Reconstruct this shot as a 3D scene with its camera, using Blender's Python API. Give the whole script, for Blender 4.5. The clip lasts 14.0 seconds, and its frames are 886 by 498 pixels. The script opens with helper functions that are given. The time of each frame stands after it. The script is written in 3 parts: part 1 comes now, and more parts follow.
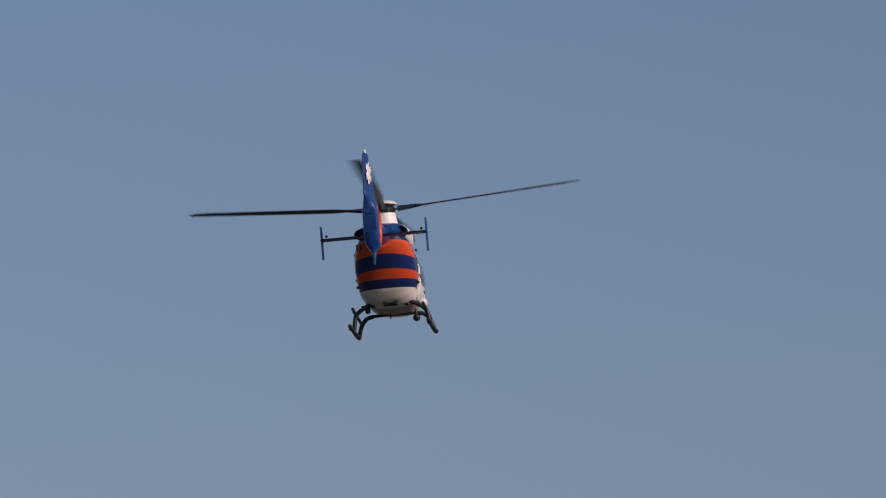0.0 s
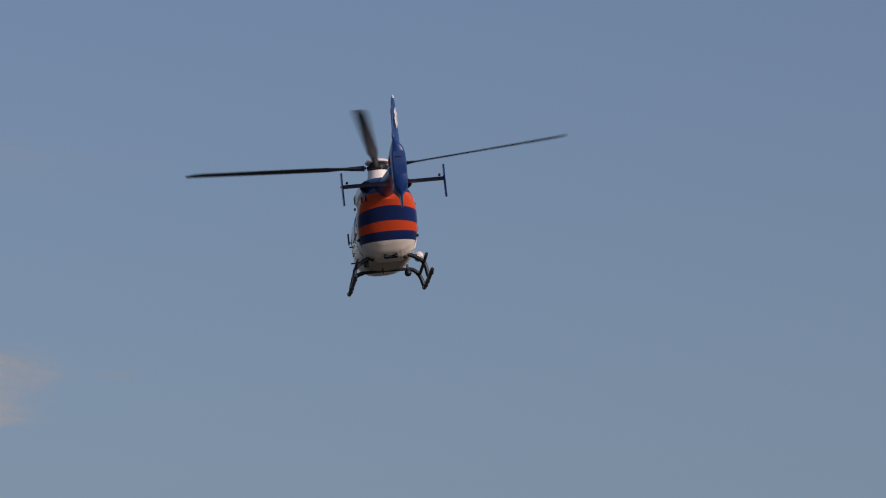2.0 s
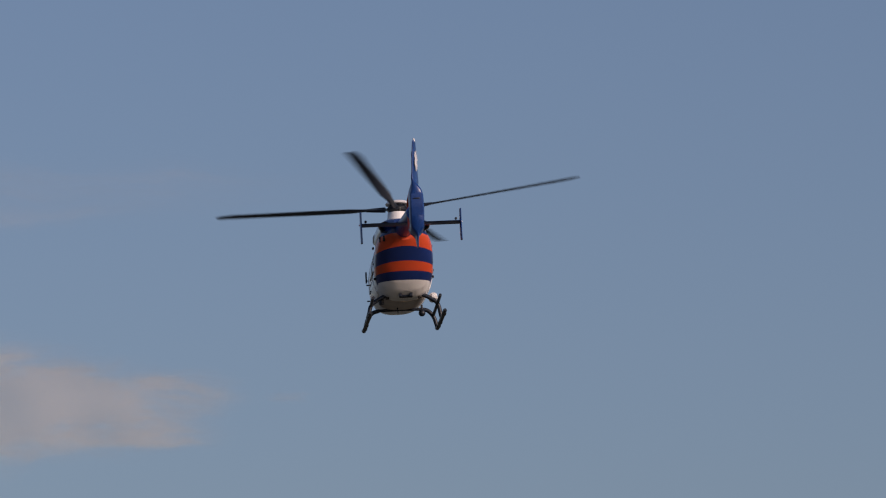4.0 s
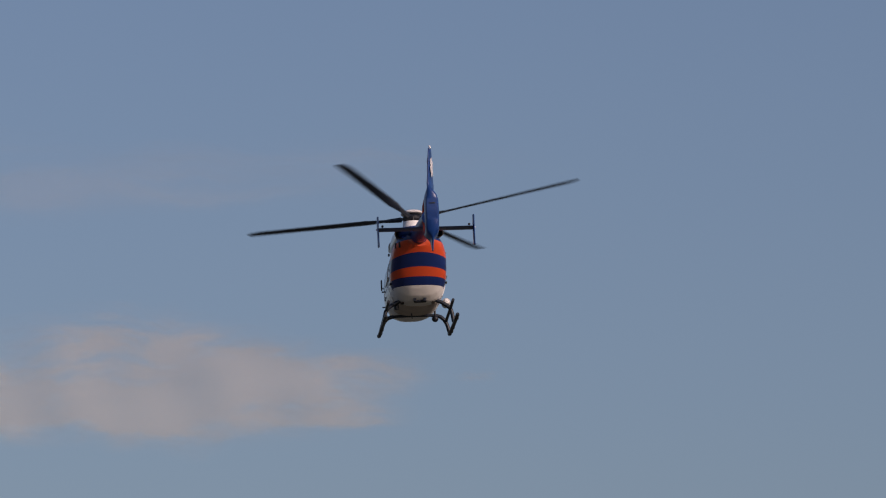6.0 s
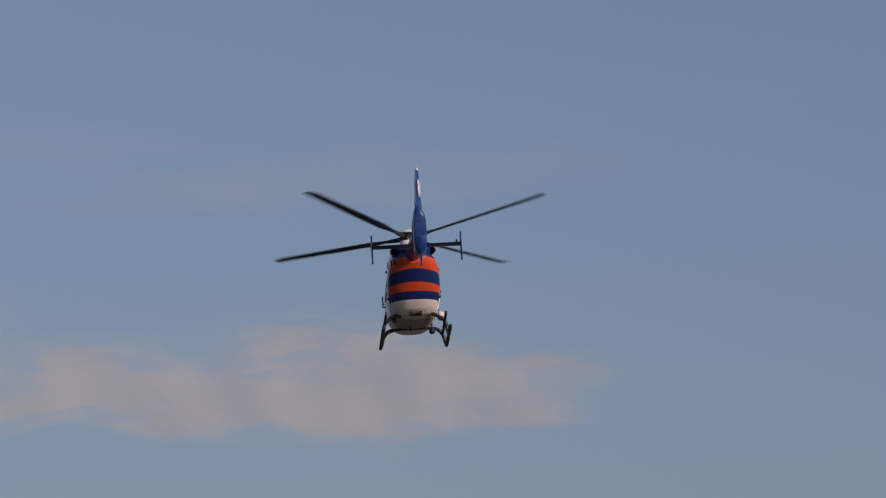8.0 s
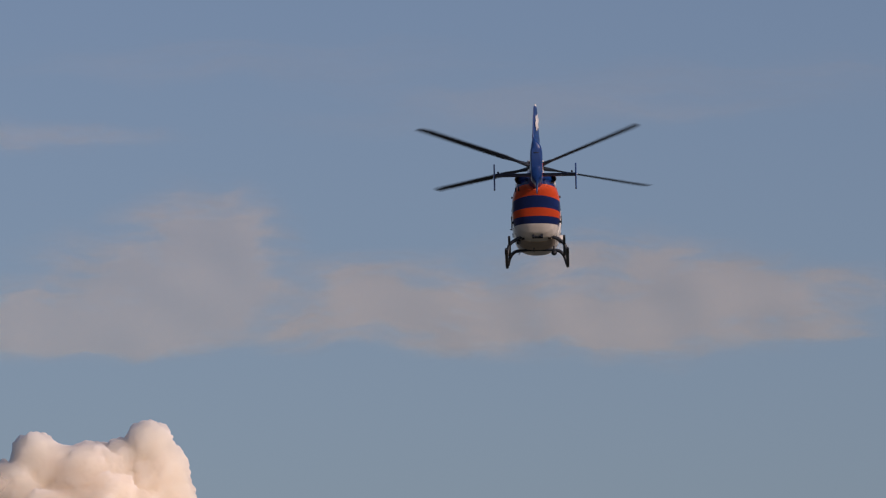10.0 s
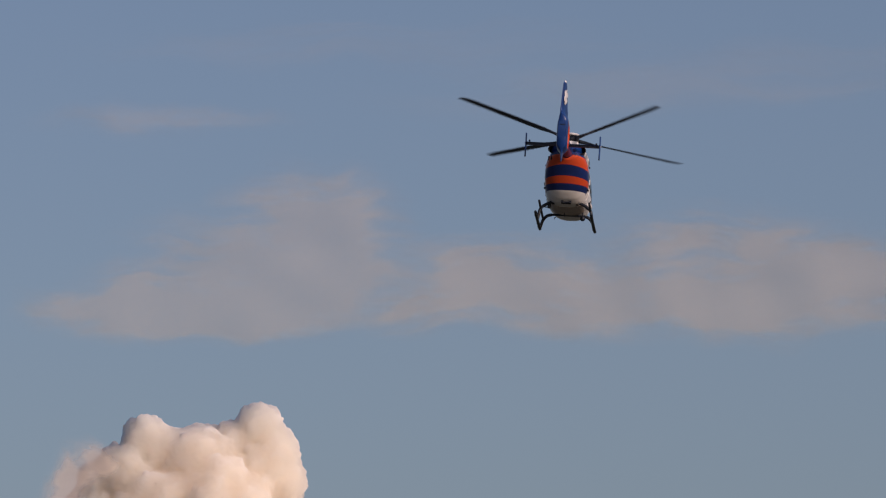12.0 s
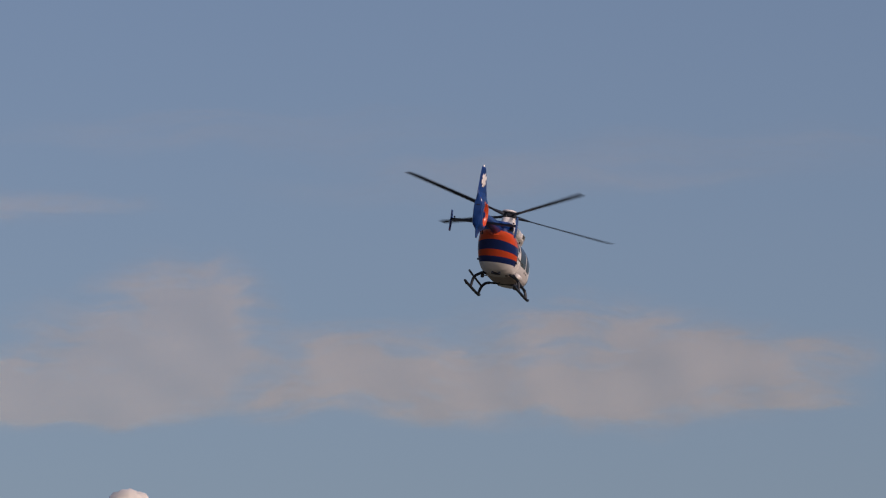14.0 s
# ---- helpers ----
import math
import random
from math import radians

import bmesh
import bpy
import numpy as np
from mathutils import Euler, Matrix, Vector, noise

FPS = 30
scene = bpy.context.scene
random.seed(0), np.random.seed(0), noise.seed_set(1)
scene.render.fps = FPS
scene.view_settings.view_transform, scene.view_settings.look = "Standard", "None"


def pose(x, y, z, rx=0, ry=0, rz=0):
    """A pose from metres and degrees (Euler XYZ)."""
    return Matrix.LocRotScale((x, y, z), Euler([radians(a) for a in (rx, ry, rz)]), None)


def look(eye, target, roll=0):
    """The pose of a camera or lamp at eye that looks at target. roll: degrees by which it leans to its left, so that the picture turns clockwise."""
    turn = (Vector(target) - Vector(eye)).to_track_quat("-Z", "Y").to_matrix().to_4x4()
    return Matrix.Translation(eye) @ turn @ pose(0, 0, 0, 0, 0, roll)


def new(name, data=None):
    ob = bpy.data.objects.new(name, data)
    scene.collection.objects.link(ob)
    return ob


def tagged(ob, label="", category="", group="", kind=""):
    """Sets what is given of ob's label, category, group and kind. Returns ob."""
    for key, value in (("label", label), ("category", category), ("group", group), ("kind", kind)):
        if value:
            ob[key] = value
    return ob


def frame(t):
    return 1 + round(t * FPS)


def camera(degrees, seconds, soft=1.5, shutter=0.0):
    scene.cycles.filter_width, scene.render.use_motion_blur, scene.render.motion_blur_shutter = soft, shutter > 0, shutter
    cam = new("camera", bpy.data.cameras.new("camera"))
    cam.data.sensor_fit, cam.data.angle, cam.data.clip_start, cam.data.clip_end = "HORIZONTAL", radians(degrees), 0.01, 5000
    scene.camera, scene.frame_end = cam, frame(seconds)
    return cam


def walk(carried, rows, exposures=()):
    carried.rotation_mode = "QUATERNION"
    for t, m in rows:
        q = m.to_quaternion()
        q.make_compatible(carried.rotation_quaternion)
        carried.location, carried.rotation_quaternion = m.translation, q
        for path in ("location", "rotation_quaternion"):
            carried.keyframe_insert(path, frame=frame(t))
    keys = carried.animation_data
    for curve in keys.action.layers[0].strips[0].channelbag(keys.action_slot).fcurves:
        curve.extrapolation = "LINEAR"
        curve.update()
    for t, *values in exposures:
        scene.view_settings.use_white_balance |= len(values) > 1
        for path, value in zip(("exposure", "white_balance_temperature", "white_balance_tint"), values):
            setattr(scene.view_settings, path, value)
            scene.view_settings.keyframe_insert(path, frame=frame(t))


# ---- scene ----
cam = camera(8.0, 14.0, soft=1.15, shutter=0.045)

# The camera stands in a field and pans: seconds, turn to the left and tilt up, in degrees.
CAMERA_ROWS = [
    (0, -4.9527, 9.8046),
    (0.5, -4.6698, 9.6002),
    (1, -4.3776, 9.4469),
    (1.5, -4.0810, 9.3345),
    (2, -3.7134, 9.3447),
    (2.5, -3.4140, 9.4418),
    (3, -3.0009, 9.5951),
    (5.5, -0.8908, 9.3600),
    (6, -0.4247, 9.3396),
    (6.5, 0.1088, 9.3396),
    (7, 0.5386, 9.3600),
    (9.5, 3.1588, 8.8848),
    (10, 3.9633, 8.5644),
    (10.5, 4.4966, 8.1571),
    (11, 4.7541, 7.8361),
    (11.5, 4.8898, 7.9695),
    (12, 4.9664, 8.3998),
    (12.5, 4.8608, 8.8301),
    (13, 4.6260, 9.0335),
    (13.5, 4.2150, 9.1040),
    (14, 3.7801, 9.1904),
]
EYE = Vector((0.0, 0.0, 1.6))


def ray_way(turn, tilt):
    a, e = radians(turn), radians(tilt)
    return Vector((-math.sin(a) * math.cos(e), math.cos(a) * math.cos(e), math.sin(e)))


walk(cam, [(t, look(EYE, EYE + 100 * ray_way(a, e))) for t, a, e in CAMERA_ROWS],
     exposures=[(0, -0.36, 6650, 23), (3, -0.38, 6650, 23), (6.5, -0.41, 6740, 24), (9.5, -0.44, 6800, 25),
                (11, -0.54, 6810, 25), (12, -0.52, 6820, 25), (14, -0.44, 6840, 25)])

# Flight: seconds, place of the mast's foot at skid level, then heading, nose-up and bank in degrees.
FLIGHT_ROWS = [
    (0, 12.639, 160.202, 27.187, -8.73, 3.33, -4.50),
    (0.5, 11.809, 161.130, 27.289, -4.48, 2.86, -5.35),
    (1, 11.001, 162.076, 27.415, -1.79, 2.36, -6.24),
    (1.5, 10.196, 163.063, 27.516, 0.13, 1.11, -6.37),
    (2, 9.252, 164.128, 27.648, 0.24, 0.16, -6.01),
    (2.5, 8.510, 165.270, 27.734, -0.02, 0.29, -5.25),
    (3, 7.408, 166.488, 27.860, 0.63, 0.72, -4.32),
    (5.5, 1.984, 173.522, 27.881, 2.92, -1.54, -2.40),
    (6, 0.580, 175.766, 28.205, 3.62, -1.57, -2.43),
    (6.5, -1.051, 178.341, 28.532, 3.95, -1.87, -3.05),
    (7, -2.407, 181.301, 28.866, 4.09, -2.38, -3.91),
    (9.5, -9.860, 201.639, 31.537, 2.34, -2.33, -1.50),
    (10, -11.167, 206.131, 32.257, 2.71, -2.15, -1.02),
    (10.5, -12.304, 210.787, 33.130, 2.86, -2.43, -0.51),
    (11, -13.383, 215.651, 33.986, 2.57, -2.06, 0.34),
    (11.5, -14.365, 220.694, 34.904, 1.86, -2.28, 1.83),
    (12, -15.182, 225.950, 35.883, 1.14, -2.79, 3.84),
    (12.5, -15.569, 231.458, 36.985, 0.37, -3.12, 5.97),
    (13, -15.726, 237.234, 37.991, -1.27, -2.55, 7.81),
    (13.5, -15.098, 243.255, 39.051, -3.88, -2.0, 8.15),
    (14, -14.296, 249.443, 40.214, -6.55, -2.0, 8.32),
]

# Main rotor: seconds, turn in degrees on top of a quarter turn for each thirtieth of a second, and the disc's tilt fore and sideways.
SPIN_ROWS = [(0, 87.0, -4.30, 0.6), (0.5, -24.9, -4.50, 0.5), (1, -139, -4.30, 0.6), (1.5, -253.5, -4.30, 0.8), (2, -368, -4.30, 1.0),
             (2.5, -482.2, -4.80, 1.0), (3, -597.2, -5.10, 0.8), (5.5, -1171.6, -5.10, -0.4), (6, -1286.4, -5.00, -0.2), (6.5, -1401.4, -5.20, 0.7),
             (7, -1517, -5.00, 1.3), (9.5, -2093.5, -5.10, 1.1), (10, -2208, -5.00, 0.9), (10.5, -2323, -4.70, 0.8), (11, -2440, -4.50, 1.0),
             (11.5, -2550.6, -4.60, 0.9), (12, -2659.7, -4.50, 0.9), (12.5, -2769, -4.30, 1.1), (13, -2882.5, -4.60, 1.4), (13.5, -2994, -4.75, 1.1),
             (14, -3106, -4.75, 1.1)]

# ---------------------------------------------------------------- light
SUN_FROM = Vector((0.70, -0.62, 0.36)).normalized()
sun_height = math.asin(SUN_FROM.z)
sun_turn = math.atan2(SUN_FROM.x, SUN_FROM.y)

world = bpy.data.worlds.new("sky")
scene.world = world
world.use_nodes = True
wn = world.node_tree.nodes
sky = wn.new("ShaderNodeTexSky")
sky.sky_type = "NISHITA"
sky.sun_disc = False
sky.sun_elevation = sun_height
sky.sun_rotation = sun_turn
sky.altitude = 100
sky.air_density = 1.0
sky.dust_density = 2.4
sky.ozone_density = 3.0
wn["Background"].inputs["Strength"].default_value = 0.107
world.node_tree.links.new(sky.outputs[0], wn["Background"].inputs["Color"])

sun_data = bpy.data.lights.new("sun", "SUN")
sun_data.energy = 2.9
sun_data.angle = radians(0.5)
sun_data.color = (1.0, 0.82, 0.66)
sun = new("sun", sun_data)
sun.matrix_world = look(SUN_FROM * 50, (0, 0, 0))


# ---------------------------------------------------------------- materials
def material(name, colour, rough=0.5, metal=0.0, vary=0.12, grain=6.0, bump=0.0, coat=0.0, dirt=0.0):
    m = bpy.data.materials.new(name)
    m.use_nodes = True
    n, l = m.node_tree.nodes, m.node_tree.links
    b = n["Principled BSDF"]
    tex = n.new("ShaderNodeTexCoord")
    big = n.new("ShaderNodeTexNoise")
    big.inputs["Scale"].default_value = grain * 0.22
    big.inputs["Detail"].default_value = 5
    fine = n.new("ShaderNodeTexNoise")
    fine.inputs["Scale"].default_value = grain * 4
    fine.inputs["Detail"].default_value = 6
    l.new(tex.outputs["Object"], big.inputs["Vector"])
    l.new(tex.outputs["Object"], fine.inputs["Vector"])
    both = n.new("ShaderNodeMath")
    both.operation = "MULTIPLY_ADD"
    both.inputs[1].default_value = 0.35
    l.new(fine.outputs["Fac"], both.inputs[0])
    l.new(big.outputs["Fac"], both.inputs[2])
    ramp = n.new("ShaderNodeMapRange")
    ramp.inputs["From Min"].default_value = 0.42
    ramp.inputs["From Max"].default_value = 0.92
    ramp.inputs["To Min"].default_value = 1 - vary
    ramp.inputs["To Max"].default_value = 1 + vary
    l.new(both.outputs[0], ramp.inputs["Value"])
    tint = n.new("ShaderNodeVectorMath")
    tint.operation = "SCALE"
    tint.inputs[0].default_value = colour
    l.new(ramp.outputs["Result"], tint.inputs["Scale"])
    out = tint.outputs[0]
    if dirt:
        mix = n.new("ShaderNodeMix")
        mix.data_type = "RGBA"
        mix.inputs["B"].default_value = (0.09, 0.08, 0.07, 1)
        spots = n.new("ShaderNodeMapRange")
        spots.inputs["From Min"].default_value = 0.52
        spots.inputs["From Max"].default_value = 0.78
        spots.inputs["To Max"].default_value = dirt
        l.new(big.outputs["Fac"], spots.inputs["Value"])
        l.new(spots.outputs["Result"], mix.inputs["Factor"])
        l.new(out, mix.inputs["A"])
        out = mix.outputs["Result"]
    l.new(out, b.inputs["Base Color"])
    b.inputs["Metallic"].default_value = metal
    b.inputs["Coat Weight"].default_value = coat
    b.inputs["Coat Roughness"].default_value = 0.12
    rr = n.new("ShaderNodeMapRange")
    rr.inputs["To Min"].default_value = max(0.03, rough - 0.1)
    rr.inputs["To Max"].default_value = min(1, rough + 0.12)
    l.new(fine.outputs["Fac"], rr.inputs["Value"])
    l.new(rr.outputs["Result"], b.inputs["Roughness"])
    if bump:
        bp = n.new("ShaderNodeBump")
        bp.inputs["Strength"].default_value = bump
        bp.inputs["Distance"].default_value = 0.02
        l.new(both.outputs[0], bp.inputs["Height"])
        l.new(bp.outputs["Normal"], b.inputs["Normal"])
    return m


WHITE = material("white_paint", (0.80, 0.79, 0.795), 0.35, vary=0.05, coat=0.3, dirt=0.14)
ORANGE = material("orange_paint", (0.62, 0.072, 0.021), 0.35, vary=0.10, coat=0.3, dirt=0.1)
BLUE = material("blue_paint", (0.0035, 0.042, 0.205), 0.36, vary=0.12, coat=0.15)
NAVY = material("navy_paint", (0.007, 0.024, 0.130), 0.36, vary=0.14, coat=0.2)
# Brown belly tone: underside shade and field reflection put into the colour.
SHADED_BELLY = material("shaded_belly_paint", (0.46, 0.37, 0.31), 0.4, vary=0.25, grain=9.0, coat=0.15, dirt=0.35)
BLACK = material("black_paint", (0.006, 0.011, 0.022), 0.45, vary=0.2)
BLADE = material("blade_composite", (0.021, 0.034, 0.057), 0.5, vary=0.2)
STEEL = material("worn_steel", (0.30, 0.29, 0.27), 0.35, metal=0.9)
SOOT = material("sooty_metal", (0.025, 0.022, 0.02), 0.6, metal=0.6, vary=0.3)
GLASS = material("dark_tinted_glass", (0.012, 0.014, 0.016), 0.08, vary=0.1)
GLASS.node_tree.nodes["Principled BSDF"].inputs["Specular IOR Level"].default_value = 0.25
LENS_RED = material("red_lens", (0.5, 0.03, 0.02), 0.15, coat=0.6)
LENS_CLEAR = material("clear_lens", (0.8, 0.8, 0.8), 0.12, coat=0.8)
GRASS = material("dry_grass", (0.066, 0.068, 0.044), 0.9, vary=0.35, grain=0.15)


# ---------------------------------------------------------------- mesh helpers
def shade(bm, angle=40):
    for fc in bm.faces:
        fc.smooth = True
    lim = radians(angle)
    for e in bm.edges:
        if len(e.link_faces) == 2 and e.calc_face_angle(0) > lim:
            e.smooth = False


def part(name, bm, mats, parent=None, label="", angle=40):
    bmesh.ops.recalc_face_normals(bm, faces=bm.faces)
    shade(bm, angle)
    me = bpy.data.meshes.new(name)
    bm.to_mesh(me)
    bm.free()
    for m in (mats if isinstance(mats, (list, tuple)) else [mats]):
        me.materials.append(m)
    ob = new(name, me)
    if parent is not None:
        ob.parent = parent
    return tagged(ob, label)


def loft(rings, cap=True, bm=None):
    bm = bm or bmesh.new()
    rows = [[bm.verts.new(p) for p in ring] for ring in rings]
    for a, b in zip(rows, rows[1:]):
        for i in range(len(a)):
            j = (i + 1) % len(a)
            bm.faces.new((a[i], a[j], b[j], b[i]))
    if cap:
        bm.faces.new(rows[0])
        bm.faces.new(list(reversed(rows[-1])))
    return bm


def tube(points, radius, sides=12, bm=None):
    pts = [Vector(p) for p in points]
    rings = []
    side = None
    for i, p in enumerate(pts):
        way = (pts[min(i + 1, len(pts) - 1)] - pts[max(i - 1, 0)]).normalized()
        if side is None:
            side = way.orthogonal().normalized()
        side = (side - way * side.dot(way)).normalized()
        up = way.cross(side)
        r = radius[i] if isinstance(radius, (list, tuple)) else radius
        rings.append([p + r * (math.cos(2 * math.pi * k / sides) * side + math.sin(2 * math.pi * k / sides) * up)
                      for k in range(sides)])
    return loft(rings, True, bm)


def bend(points, steps=8):
    """A smooth line through the points (Catmull-Rom)."""
    p = [Vector(q) for q in points]
    p = [2 * p[0] - p[1]] + p + [2 * p[-1] - p[-2]]
    out = []
    for i in range(1, len(p) - 2):
        for k in range(steps):
            t = k / steps
            out.append(0.5 * (2 * p[i] + (p[i + 1] - p[i - 1]) * t + (2 * p[i - 1] - 5 * p[i] + 4 * p[i + 1] - p[i + 2]) * t * t
                              + (3 * p[i] - p[i - 1] - 3 * p[i + 1] + p[i + 2]) * t ** 3))
    out.append(p[-2])
    return out


def lathe(profile, centre=(0, 0, 0), axis="z", sides=32):
    rings = []
    for r, h in profile:
        ring = []
        for k in range(sides):
            a = 2 * math.pi * k / sides
            c, s = r * math.cos(a), r * math.sin(a)
            q = {"z": (c, s, h), "x": (h, c, s), "y": (s, h, c)}[axis]
            ring.append(Vector(q) + Vector(centre))
        rings.append(ring)
    return loft(rings)


def box(size, centre, bevel=0.01, turn=None):
    bm = bmesh.new()
    bmesh.ops.create_cube(bm, size=1)
    bmesh.ops.scale(bm, vec=size, verts=bm.verts)
    bmesh.ops.bevel(bm, geom=list(bm.edges), offset=bevel, segments=2, affect="EDGES", profile=0.6)
    if turn is not None:
        bmesh.ops.transform(bm, matrix=turn, verts=bm.verts)
    bmesh.ops.translate(bm, vec=centre, verts=bm.verts)
    return bm


def cut(bm, place, normal):
    bmesh.ops.bisect_plane(bm, geom=list(bm.verts) + list(bm.edges) + list(bm.faces), plane_co=place, plane_no=normal, dist=1e-5)


def take(bm, keep):
    """A copy of bm with only the faces that keep() names."""
    out = bm.copy()
    bmesh.ops.delete(out, geom=[fc for fc in out.faces if not keep(fc)], context="FACES")
    return out


# ---------------------------------------------------------------- the ground
def build_ground():
    bm = bmesh.new()
    rings = []
    for k in range(29):
        r = 0.5 * (4900 / 0.5) ** (k / 28)
        rings.append([Vector((r * math.cos(a), r * math.sin(a), 0.12 * noise.noise((r * math.cos(a) / 9, r * math.sin(a) / 9, 0)) * min(1, r / 20)))
                      for a in [2 * math.pi * j / 96 for j in range(96)]])
    loft(rings, False, bm)
    bm.faces.new(list(bm.verts)[:96])
    ob = part("ground", bm, GRASS)
    tagged(ob, "open field of dry short grass", "ground", kind="structure")


build_ground()

# ---------------------------------------------------------------- the helicopter
# Stations along the cabin: y forward, half width, bottom, top.
CABIN = np.array([
    (3.12, 0.04, 1.03, 1.10), (3.08, 0.20, 0.93, 1.22), (2.98, 0.36, 0.84, 1.36), (2.75, 0.52, 0.73, 1.58), (2.40, 0.66, 0.66, 1.86),
    (1.95, 0.75, 0.60, 2.09), (1.40, 0.79, 0.57, 2.20), (0.80, 0.80, 0.565, 2.24), (0.0, 0.80, 0.562, 2.25), (-0.55, 0.80, 0.565, 2.26),
    (-0.95, 0.798, 0.61, 2.28), (-1.25, 0.794, 0.74, 2.32), (-1.50, 0.784, 0.93, 2.38), (-1.72, 0.755, 1.16, 2.42), (-1.92, 0.70, 1.40, 2.45),
    (-2.08, 0.63, 1.60, 2.46), (-2.22, 0.52, 1.78, 2.45), (-2.36, 0.36, 1.94, 2.42)])


def cabin_point(y, a, lift=0.0):
    """A point of the cabin's skin at station y; a runs from 0 at the right side over 90 at the top."""
    o = np.argsort(CABIN[:, 0])
    w, zb, zt = (np.interp(y, CABIN[o, 0], CABIN[o, i]) for i in (1, 2, 3))
    c, s = math.cos(radians(a)), math.sin(radians(a))
    n = float(np.interp(y, (-2.2, -1.0), (1.95, 2.7)))
    x = (w + lift) * math.copysign(abs(c) ** (2 / n), c)
    mid, half = (zb + zt) / 2, (zt - zb) / 2 + lift
    z = mid + half * math.copysign(abs(s) ** (2 / n), s)
    x *= 1 - (0.13 if y > -0.9 else 0.08) * max(0, (z - mid) / half) ** 2
    return Vector((x, y, z))


def panel(y0, y1, a0, a1, lift=0.008, depth=0.02, ny=10, na=10, slant=0.0):
    """A sheet that follows the cabin's skin, with its edge turned in."""
    bm = bmesh.new()
    grid = []
    for i in range(ny + 1):
        u = i / ny
        row = []
        for j in range(na + 1):
            v = j / na
            k = 0.08 * (max(0, abs(2 * u - 1) - 0.8) / 0.2) ** 2
            y = y0 + (y1 - y0) * u + slant * (v - 0.5)
            a = a0 + (a1 - a0) * (v * (1 - 2 * k) + k)
            row.append(bm.verts.new(cabin_point(y, a, lift)))
        grid.append(row)
    for i in range(ny):
        for j in range(na):
            bm.faces.new((grid[i][j], grid[i + 1][j], grid[i + 1][j + 1], grid[i][j + 1]))
    rim = [e for e in bm.edges if len(e.link_faces) == 1]
    made = bmesh.ops.extrude_edge_only(bm, edges=rim)
    for v in made["geom"]:
        if isinstance(v, bmesh.types.BMVert):
            inner = Vector((0, v.co.y, 1.4))
            v.co += (inner - v.co).normalized() * depth
    return bm


